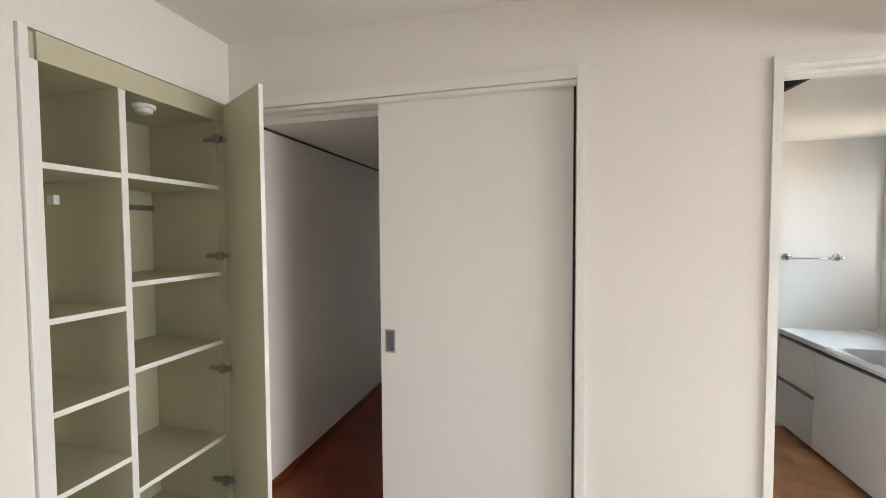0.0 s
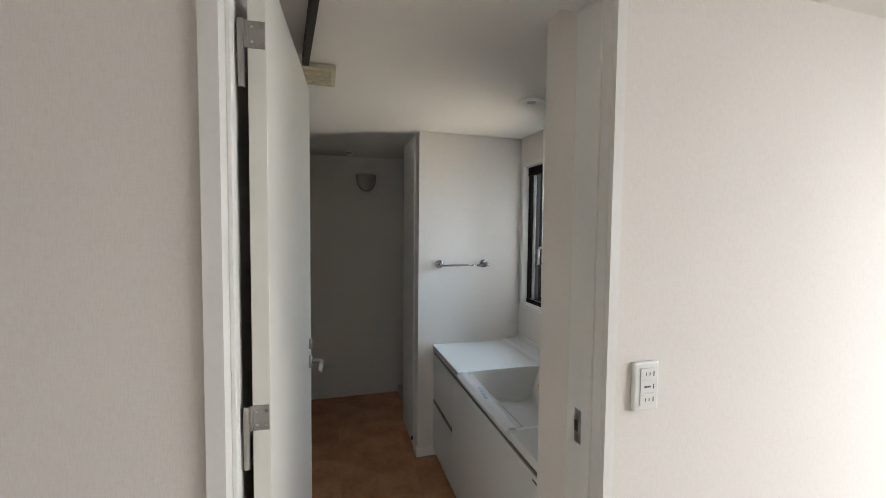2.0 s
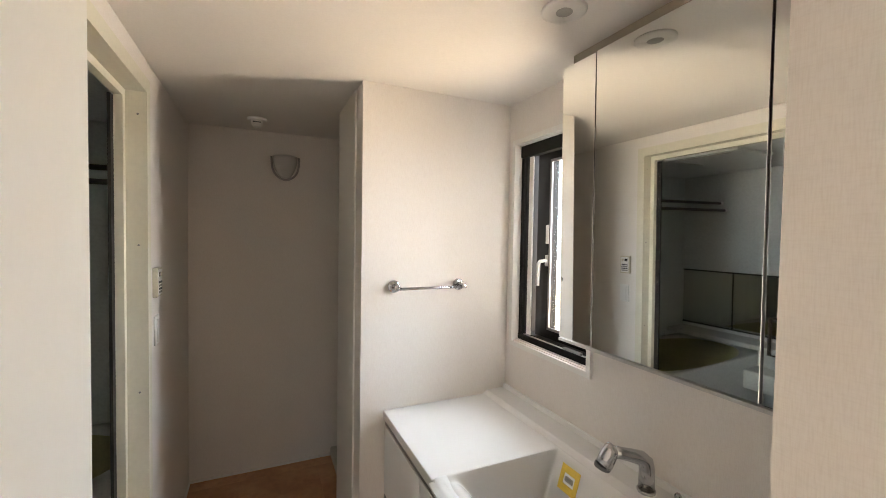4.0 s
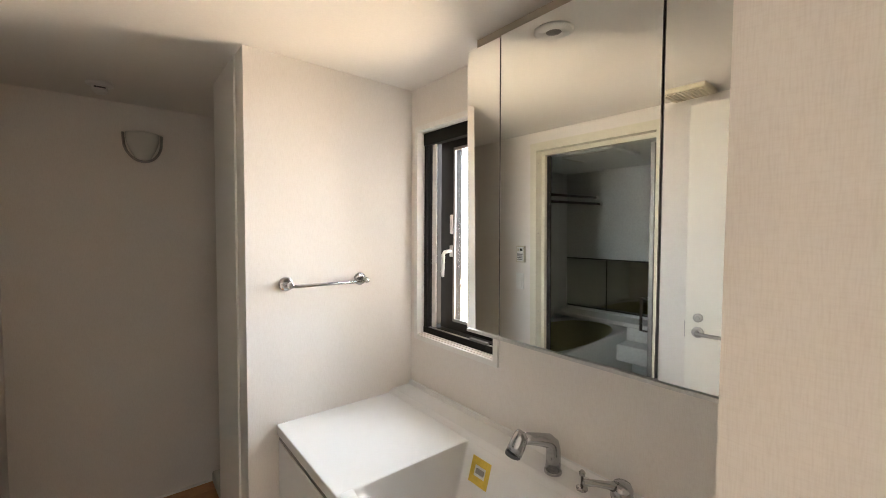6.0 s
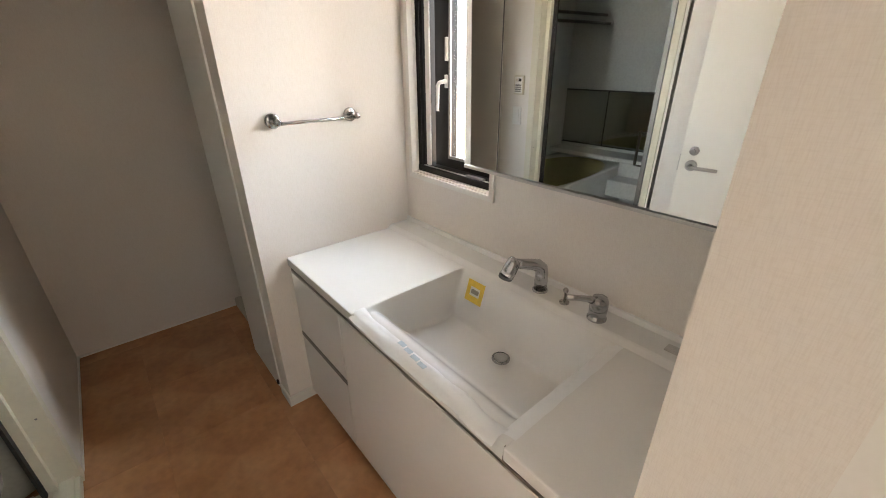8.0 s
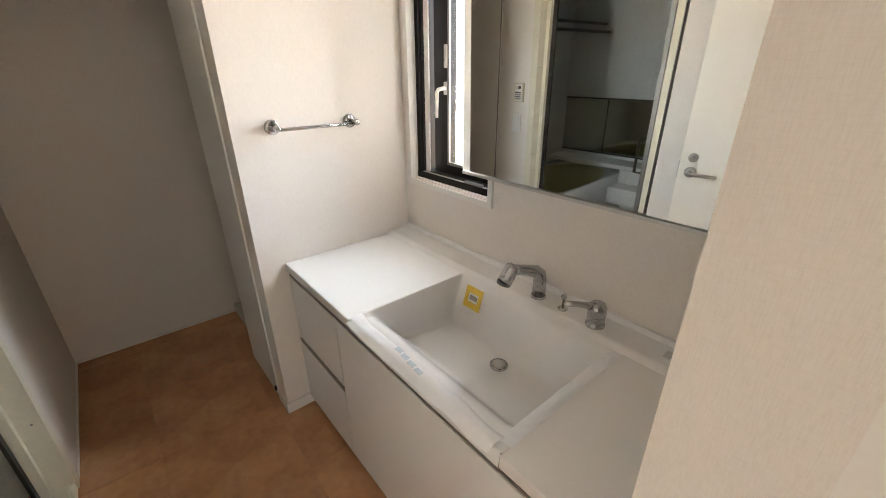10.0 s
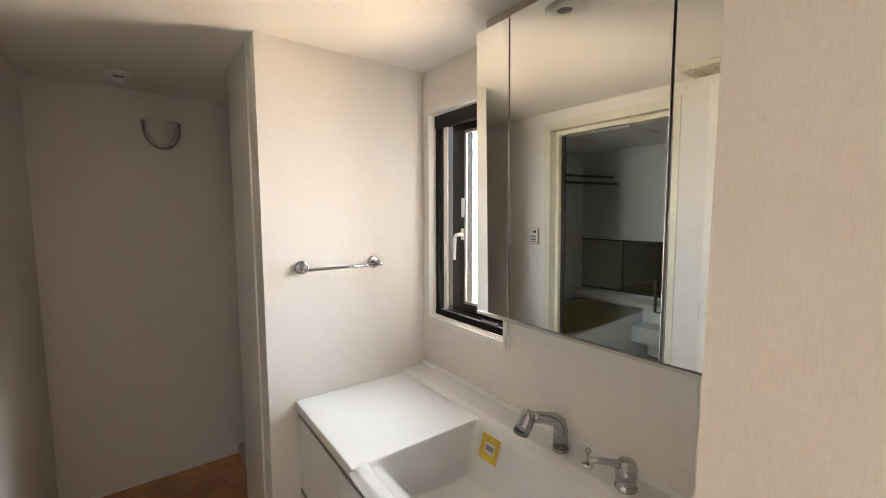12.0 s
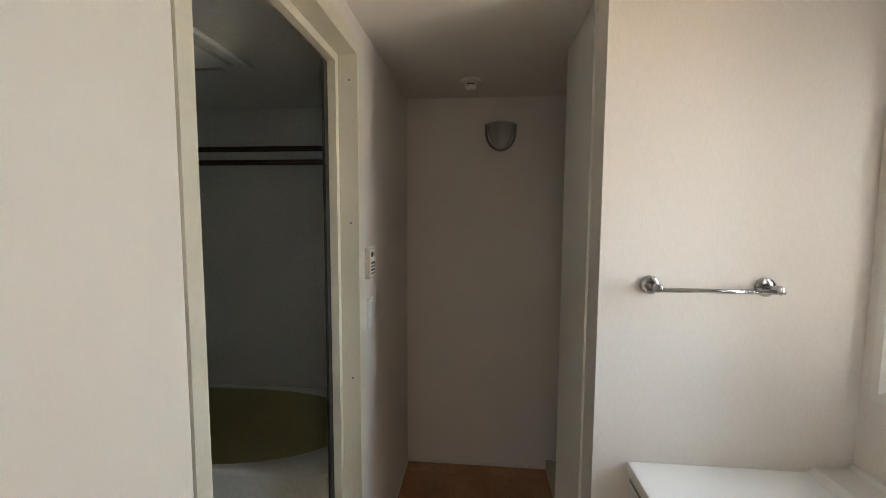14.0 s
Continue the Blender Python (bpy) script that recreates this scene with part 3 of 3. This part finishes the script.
for a, b in zip(rows, rows[1:]):
    for k in range(4):
        bm.faces.new((a[k], b[k], b[k + 1], a[k + 1]))
part("film_sheet", bm, FILM, fr, "", True)

# tap, lever and pull rod
LZ = VT + 0.0145
tp = thing("basin_spout", (2.09, 2.636, LZ), "chrome pull-out basin spout on the back ledge", "faucet")
part("base_ring", lathe((2.09, 2.636, LZ), (0, 0, 1), [(0, 0.026), (0.006, 0.026), (0.008, 0.023)]), CHROME, tp, "", True)
part("neck", tube([(2.09, 2.636, LZ + 0.006), (2.09, 2.636, LZ + 0.068), (2.087, 2.638, LZ + 0.086), (2.076, 2.645, LZ + 0.097), (2.056, 2.657, LZ + 0.102), (2.032, 2.672, LZ + 0.106), (2.008, 2.687, LZ + 0.109)], [0.0225, 0.0215, 0.0215, 0.021, 0.019, 0.0175, 0.0175], 24), CHROME, tp, "", True)
part("spray_head", tube([(2.011, 2.685, LZ + 0.126), (2.009, 2.686, LZ + 0.124), (2.005, 2.689, LZ + 0.116), (1.995, 2.695, LZ + 0.088), (1.986, 2.700, LZ + 0.066)], [0.010, 0.019, 0.0225, 0.0245, 0.0245], 24), CHROME, tp, "chrome spray head", True)
part("nozzle", tube([(1.985, 2.7005, LZ + 0.068), (1.982, 2.702, LZ + 0.058)], [0.0245, 0.0235], 24), INK, tp, "dark nozzle ring", True)
lv = thing("basin_mixer", (2.085, 2.422, LZ), "chrome single-lever mixer on the back ledge", "faucet")
part("body", lathe((2.085, 2.422, LZ), (0, 0, 1), [(0, 0.029), (0.005, 0.029), (0.007, 0.026), (0.035, 0.026), (0.036, 0.0275), (0.062, 0.027), (0.074, 0.021), (0.078, 0.001)]), CHROME, lv, "", True)
part("lever", tube([(2.077, 2.428, LZ + 0.062), (2.055, 2.444, LZ + 0.070), (2.03, 2.462, LZ + 0.076), (2.002, 2.482, LZ + 0.080)], [0.015, 0.010, 0.0085, 0.009], 16), CHROME, lv, "", True)
pr = thing("drain_pull_rod", (2.085, 2.536, LZ), "small chrome drain pull rod", "faucet part")
part("rosette", lathe((2.085, 2.536, LZ), (0, 0, 1), [(0, 0.016), (0.004, 0.016), (0.008, 0.009)]), CHROME, pr, "", True)
part("rod", lathe((2.085, 2.536, LZ), (0, 0, 1), [(0, 0.004), (0.038, 0.004), (0.040, 0.008), (0.048, 0.009), (0.054, 0.005), (0.055, 0.001)]), CHROME, pr, "", True)

# mirror cabinet
MX, M0, M1, MZ0, MZ1 = 2.02, 2.065, 2.952, 1.148, 2.088
mc = thing("mirror_cabinet", (2.09, 2.5, 1.15), "three-door mirror cabinet hung above the white vanity", "mirror cabinet")
part("body", box(MX + 0.024, 2.157, M0, M1 - 0.006, MZ0 + 0.012, MZ1 - 0.004), CABINET, mc)
for y0, y1 in ((M0, 2.320), (2.325, 2.798), (2.803, M1)):
    d = part("mirror_door", box(MX + 0.009, MX + 0.022, y0 + 0.001, y1 - 0.001, MZ0 + 0.006, MZ1 + 0.007), ALU, mc, "mirror door with grey edges")
    bm = box(-0.001, 0.005, y0 + 0.0015 - (y0 + y1) / 2, y1 - 0.0015 - (y0 + y1) / 2, MZ0 + 0.006 - 1.62, MZ1 - 0.0015 - 1.62, 0.0012)
    bmesh.ops.transform(bm, verts=bm.verts, matrix=pose(MX, (y0 + y1) / 2, 1.62, 0, -0.65, 0.75))
    part("mirror_pane", bm, MIRROR, d, "silvered mirror glass")
part("bottom_rail", box(MX + 0.002, 2.157, M0, M1, MZ0 - 0.007, MZ0 + 0.003, 0.001), SATIN, mc, "satin aluminium bottom rail")
# strip above the mirrors, its shade painted in as a darker tan
part("filler", box(MX + 0.03, 2.157, M0, M1 - 0.01, MZ1, CW), FILLER_SHADED, mc, "filler strip up to the ceiling, coloured darker for its shade")

# ---- washroom: fixtures ----
tb = thing("towel_bar", (1.74, 3.46, 1.28), "chrome towel bar on the papered wall", "towel bar")
for x in (1.580, 1.890):
    part("rosette", lathe((x, 3.49, 1.282), (0, -1, 0), [(0, 0.027), (0.007, 0.027), (0.010, 0.024), (0.012, 0.014)]), CHROME, tb, "", True)
    part("post", lathe((x, 3.48, 1.282), (0, -1, 0), [(0, 0.011), (0.03, 0.010), (0.042, 0.012), (0.054, 0.012), (0.057, 0.008)]), CHROME, tb, "", True)
part("bar", tube([(1.572, 3.432, 1.277), (1.903, 3.432, 1.277)], 0.0065, 16), CHROME, tb, "", True)

sc = thing("wall_sconce", (1.2, 4.59, 1.93), "unlit half-round opal glass wall sconce with a metal band", "wall lamp")
bm = bmesh.new()
rows = []
for i in range(17):
    v = i / 16
    r = 0.072 * math.sin(math.pi / 2 * min(1.0, 0.16 + v * 0.9)) ** 0.8
    zz = 1.848 + 0.139 * v
    rows.append([bm.verts.new((1.2 + r * math.cos(math.pi * k / 20), 4.586 - 1.05 * r * math.sin(math.pi * k / 20), zz)) for k in range(21)])
for a, b in zip(rows, rows[1:]):
    for k in range(20):
        bm.faces.new((a[k], a[k + 1], b[k + 1], b[k]))
bmesh.ops.solidify(bm, geom=bm.faces[:], thickness=0.004)
part("shade", bm, SHADE, sc, "opal glass bowl", True)
band = []
for k in range(33):
    a = math.pi + math.pi * k / 32
    band.append((1.2 + 0.080 * math.cos(a), 4.578 - 0.03 * abs(math.sin(a)), 1.945 + 0.107 * math.sin(a)))
band = [(band[0][0] - 0.002, 4.578, 1.985)] + band + [(band[-1][0] + 0.002, 4.578, 1.985)]
part("band", tube(band, 0.0065, 10), BRUSHED, sc, "thin satin metal band", True)
part("mount", lathe((1.2, 4.59, 1.93), (0, -1, 0), [(0, 0.045), (0.015, 0.045), (0.018, 0.03)]), PLASTIC, sc)

hd = thing("heat_detector", (1.04, 4.31, CW), "small white detector on the niche ceiling", "detector")
part("base", lathe((1.04, 4.31, CW), (0, 0, -1), [(0, 0.05), (0.008, 0.05), (0.012, 0.045)]), PLASTIC, hd)
part("head", lathe((1.04, 4.31, CW - 0.010), (0, 0, -1), [(0, 0.028), (0.022, 0.028), (0.032, 0.02), (0.036, 0.018), (0.037, 0.001)]), PLASTIC, hd)
part("slots", blocks([(1.02, 1.06, 4.281, 4.284, CW - 0.026, CW - 0.020)]), INK, hd)

dn = thing("ceiling_downlight", (1.825, 2.735, CW), "unlit round recessed downlight with a white ring", "ceiling light")
part("ring", lathe((1.825, 2.735, CW), (0, 0, -1), [(0, 0.062), (0.005, 0.062), (0.008, 0.056), (0.006, 0.046), (-0.02, 0.042)]), TRIM, dn, "white trim ring", True)
part("lamp", lathe((1.825, 2.735, CW - 0.001), (0, 0, -1), [(0, 0.040), (0.004, 0.034), (0.007, 0.02), (0.008, 0.001)]), BRUSHED, dn, "dull metal reflector face", True)

vt = thing("ceiling_vent", (0.85, 2.70, CW), "yellowed plastic ceiling vent with slats", "vent")
part("body", box(0.735, 0.910, 2.57, 2.76, CW - 0.024, CW, 0.006), OLDPLASTIC, vt)
for k in range(9):
    y = 2.59 + 0.018 * k
    part("slat", box(0.752, 0.893, y, y + 0.008, CW - 0.029, CW - 0.023, 0.001), OLDPLASTIC, vt)

# plain near-black bar just under the ceiling, turned slightly
rl = thing("ceiling_bar", (0.83, 2.2, CW), "slim dark bar under the washroom ceiling above the door", "rail")
bm = box(-0.011, 0.011, -0.26, 0.32, CW - 0.045, CW, 0.003)
bmesh.ops.transform(bm, verts=bm.verts, matrix=pose(0.838, 2.18, 0, 0, 0, 6))
part("rail", bm, DARK, rl)

rc = thing("bath_remote_panel", (0.6720, 3.7750, 1.30), "ivory bath heater control panel with a small display", "control panel")
part("case", box(0.6720, 0.6900, 3.7370, 3.8130, 1.240, 1.358, 0.003), OLDPLASTIC, rc)
part("face", box(0.6895, 0.6915, 3.7450, 3.8050, 1.248, 1.350, 0.001), PLASTIC, rc)
part("display", box(0.6910, 0.6925, 3.7530, 3.7750, 1.322, 1.340), SCREEN, rc, "dark display")
part("button", box(0.6910, 0.6940, 3.7830, 3.7970, 1.322, 1.338, 0.001), OLDPLASTIC, rc)
for k in range(4):
    part("button", box(0.6910, 0.6935, 3.7510, 3.7990, 1.256 + 0.013 * k, 1.264 + 0.013 * k, 0.0008), INK if k % 2 else ALU, rc)
sw = thing("light_switch", (0.6720, 3.7850, 1.10), "white wide rocker light switch", "switch")
part("plate", box(0.6720, 0.6790, 3.7530, 3.8210, 1.045, 1.162, 0.002), PLASTIC, sw)
part("rocker", box(0.6780, 0.6830, 3.7690, 3.8050, 1.058, 1.150, 0.0015), PLASTIC, sw)

# folding-door casing on the towel wall's side, and the washer pan
setting("trim_niche", blocks([(1.433, 1.442, 3.605, 3.630, 0.055, CW), (1.434, 1.442, 3.634, 3.997, 0.02, CW)]), TRIM, "white wooden casing at the laundry niche")
setting("trim_pivot", box(1.424, 1.433, 3.604, 3.618, 0.055, 0.078, 0.002), DARK, "small dark pivot at the foot of the casing")
wp = thing("washer_pan", (1.82, 4.24, 0), "grey-green washing machine pan on the niche floor", "washer pan")
part("tray", box(1.50, 2.14, 4.01, 4.575, 0.0, 0.02, 0.004), PAN, wp)
for r in ((1.49, 1.535, 4.005, 4.58), (2.11, 2.15, 4.005, 4.58), (1.535, 2.11, 4.005, 4.045), (1.535, 2.11, 4.54, 4.58)):
    part("rim", box(*r, 0.0, 0.065, 0.01), PAN, wp)
for y in (4.11, 4.47):
    part("foot_block", lathe((1.60, y, 0.02), (0, 0, 1), [(0, 0.055), (0.05, 0.05), (0.055, 0.045)]), PAN, wp)

# ---- bath doorway and bath ----
bd = tagged(thing("door_bath", (0.63, 3.22, 0), "cream resin bath doorway frame with its folding door pushed aside", "door"), kind="structure")
part("frame_side", blocks([(0.60, 0.678, 3.648, 3.695, 0.0, 2.064), (0.585, 0.612, 3.623, 3.648, 0.0, 2.012)]), CREAM, bd)
part("frame_side", blocks([(0.60, 0.678, 2.832, 2.866, 0.0, 2.064), (0.585, 0.612, 2.866, 2.876, 0.0, 2.012)]), CREAM, bd)
part("frame_head", blocks([(0.60, 0.678, 2.866, 3.648, 2.012, 2.064), (0.585, 0.612, 2.876, 3.623, 1.985, 2.012)]), CREAM, bd)
part("threshold", blocks([(0.50, 0.674, 2.866, 3.648, 0.0, 0.035), (0.52, 0.545, 2.866, 3.648, 0.035, 0.042), (0.56, 0.60, 2.866, 3.648, 0.035, 0.041), (0.615, 0.66, 2.866, 3.648, 0.035, 0.043)], 0.002), CREAM, bd, "ribbed cream threshold")
part("gasket", box(0.575, 0.585, 3.593, 3.623, 0.04, 1.98), DARK, bd)
part("warning_tape", box(0.572, 0.586, 3.6235, 3.625, 1.02, 1.035), ORANGE, bd)
part("warning_label", box(0.574, 0.5845, 3.621, 3.6225, 0.70, 1.02), PLASTIC, bd)
for k in range(12):
    part("label_print", box(0.576, 0.582, 3.620, 3.6212, 0.72 + 0.023 * k, 0.73 + 0.023 * k), INK, bd)
for z in (0.35, 0.9, 1.45, 1.93):
    part("screw_cap", lathe((0.650, 3.648, z), (0, -1, 0), [(0, 0.004), (0.0015, 0.003)], 10), ALU, bd)
# folded door panels stand inside against the left jamb
for k in (0, 1):
    fp = part("folding_panel", box(0.12, 0.555, 2.880 + 0.035 * k, 2.905 + 0.035 * k, 0.05, 1.97, 0.002), BATHWALL, bd)
    part("panel_edge", box(0.553, 0.566, 2.880 + 0.035 * k, 2.905 + 0.035 * k, 0.05, 1.97, 0.002), ALU, fp, "satin aluminium edge")
part("bar_handle", tube([(0.50, 2.935, 0.86), (0.50, 3.005, 0.86), (0.50, 3.005, 1.06), (0.50, 2.935, 1.06)], 0.009, 10), RODMETAL, bd, "dark U-shaped pull")

BW, BN, BS, BC = -0.98, 4.45, 2.30, 2.06
setting("wall_bath_north", box(BW - 0.05, 0.57, BN, BN + 0.05, 0, BC), BATHWALL, "pale grey bath wall panel")
setting("wall_bath_south", box(BW - 0.05, 0.57, BS - 0.05, BS, 0, BC), BATHWALL, "pale grey bath wall panel")
setting("wall_bath_west", box(BW - 0.05, BW, BS, BN, 0, BC), BATHWALL, "pale grey bath wall panel")
setting("ceiling_bath", box(BW - 0.05, 0.57, BS - 0.05, BN + 0.05, BC, BC + 0.008), BATHWALL, "pale grey bath ceiling panel")
setting("floor_bath", box(BW - 0.05, 0.50, BS, BN, 0.001, 0.02), BATHFLOOR, "dark grey bath floor")
tub = thing("bathtub", (-0.2, 4.05, 0.02), "white bathtub with a curved olive inside", "bathtub")


def tub_shell(profile, floor):
    bm = bmesh.new()
    cx, cy, n = -0.205, 4.055, 72
    rings = []
    for rx, ry, z in profile:
        e = 2.4 if rx < 0.75 else 14
        ring = []
        for k in range(n):
            a = 2 * math.pi * k / n
            c, s = math.cos(a), math.sin(a)
            ring.append(bm.verts.new((cx + rx * math.copysign(abs(c) ** (2 / e), c), cy + ry * math.copysign(abs(s) ** (2 / e), s), z)))
        rings.append(ring)
    for a, b in zip(rings, rings[1:]):
        for k in range(n):
            bm.faces.new((a[k], a[(k + 1) % n], b[(k + 1) % n], b[k]))
    if floor:
        bm.faces.new(rings[-1])
    return bm


part("shell", tub_shell(((0.765, 0.385, 0.02), (0.765, 0.385, 0.485), (0.76, 0.38, 0.50), (0.72, 0.362, 0.50), (0.71, 0.352, 0.488)), False), TUB, tub, "white tub rim and apron", True)
part("inside", tub_shell(((0.71, 0.352, 0.488), (0.66, 0.31, 0.25), (0.60, 0.25, 0.12), (0.30, 0.10, 0.10)), True), TUBGREEN, tub, "olive inside of the tub", True)
for y, z in ((4.10, 1.782), (4.06, 1.715)):
    rd = thing("drying_rod", (-0.2, y, z), "dark metal drying rod above the tub", "rod", "drying rods over the tub")
    part("rod", tube([(BW, y, z), (0.57, y, z)], 0.0125, 14), RODMETAL, rd, "", True)
    part("socket", lathe((BW, y, z), (1, 0, 0), [(0, 0.024), (0.02, 0.022), (0.024, 0.014)]), PLASTIC, rd)
bv = thing("bath_vent", (0.0, 3.6, BC), "bath ceiling ventilation dryer panel", "vent")
part("panel", box(-0.25, 0.20, 3.35, 3.85, BC - 0.02, BC, 0.006), BATHWALL, bv)
part("slot", box(-0.20, 0.10, 3.80, 3.825, BC - 0.022, BC - 0.019), PAN, bv)
part("slot", box(0.14, 0.165, 3.42, 3.78, BC - 0.022, BC - 0.019), PAN, bv)
bmr = thing("bath_mirror", (BW, 3.2, 0.9), "wide low mirror on the bath wall with dark edges", "mirror")
part("pane", box(BW, BW + 0.006, 2.32, 4.44, 0.625, 1.135), DARKMIRROR, bmr)
part("edge", blocks([(BW, BW + 0.009, 2.32, 4.44, 1.135, 1.147), (BW, BW + 0.009, 2.32, 4.44, 0.613, 0.625), (BW, BW + 0.009, 3.976, 3.984, 0.625, 1.135)]), DARK, bmr)
bcn = thing("bath_counter", (-0.8, 2.75, 0.5), "white moulded bath counter below the mirror", "counter")
part("top", box(BW + 0.001, -0.72, 2.32, 4.44, 0.545, 0.585, 0.01), TUB, bcn)
part("front", box(BW + 0.001, -0.74, 2.32, 3.66, 0.30, 0.545, 0.008), TUB, bcn)
part("lower_step", box(BW + 0.001, -0.54, 2.95, 3.66, 0.27, 0.42, 0.012), TUB, bcn)
bt = thing("bath_tap", (-0.74, 2.95, 0.5), "chrome bath mixer tap on the counter front", "faucet")
part("body", tube([(-0.72, 2.85, 0.50), (-0.72, 3.05, 0.50)], 0.022, 16), CHROME, bt, "", True)
part("spout", tube([(-0.72, 2.95, 0.50), (-0.62, 2.95, 0.51), (-0.58, 2.95, 0.48)], 0.012, 12), CHROME, bt, "", True)
part("inlet", tube([(-0.745, 2.95, 0.50), (-0.72, 2.95, 0.50)], 0.012, 12), CHROME, bt)

# ---- outside ----
bm = bmesh.new()
vs = [bm.verts.new(p) for p in ((4.2, 1.95, -1), (4.2, 8.0, -1), (4.2, 8.0, 4), (4.2, 1.95, 4))]
bm.faces.new(vs)
tagged(part("backdrop", bm, OUT), "bright pale daylight outside the frosted window", "backdrop", kind="structure")
bm = bmesh.new()
vs = [bm.verts.new(p) for p in ((-300, -300, -3), (300, -300, -3), (300, 300, -3), (-300, 300, -3))]
bm.faces.new(vs)
tagged(part("ground", bm, surface("pale_paving", (0.32, 0.30, 0.27), 0.9, 0.15, 0.5, 20, 0.2)), "pale paved ground far below the windows", "ground", kind="structure")

# ---- floor tiles, last ----
TS = 0.45
bm = box(-TS / 2 + 0.0005, TS / 2 - 0.0005, -TS / 2 + 0.0005, TS / 2 - 0.0005, -0.0025, 0.0)
tile_mesh = bpy.data.meshes.new("tile")
bm.to_mesh(tile_mesh)
bm.free()
tile_mesh.materials.append(VINYL)
for i in range(4):
    for j in range(6):
        o = new("tile", tile_mesh)
        o.location = (0.72 + TS * i, 2.02 + TS * j, 0.0)
        o.parent = fl
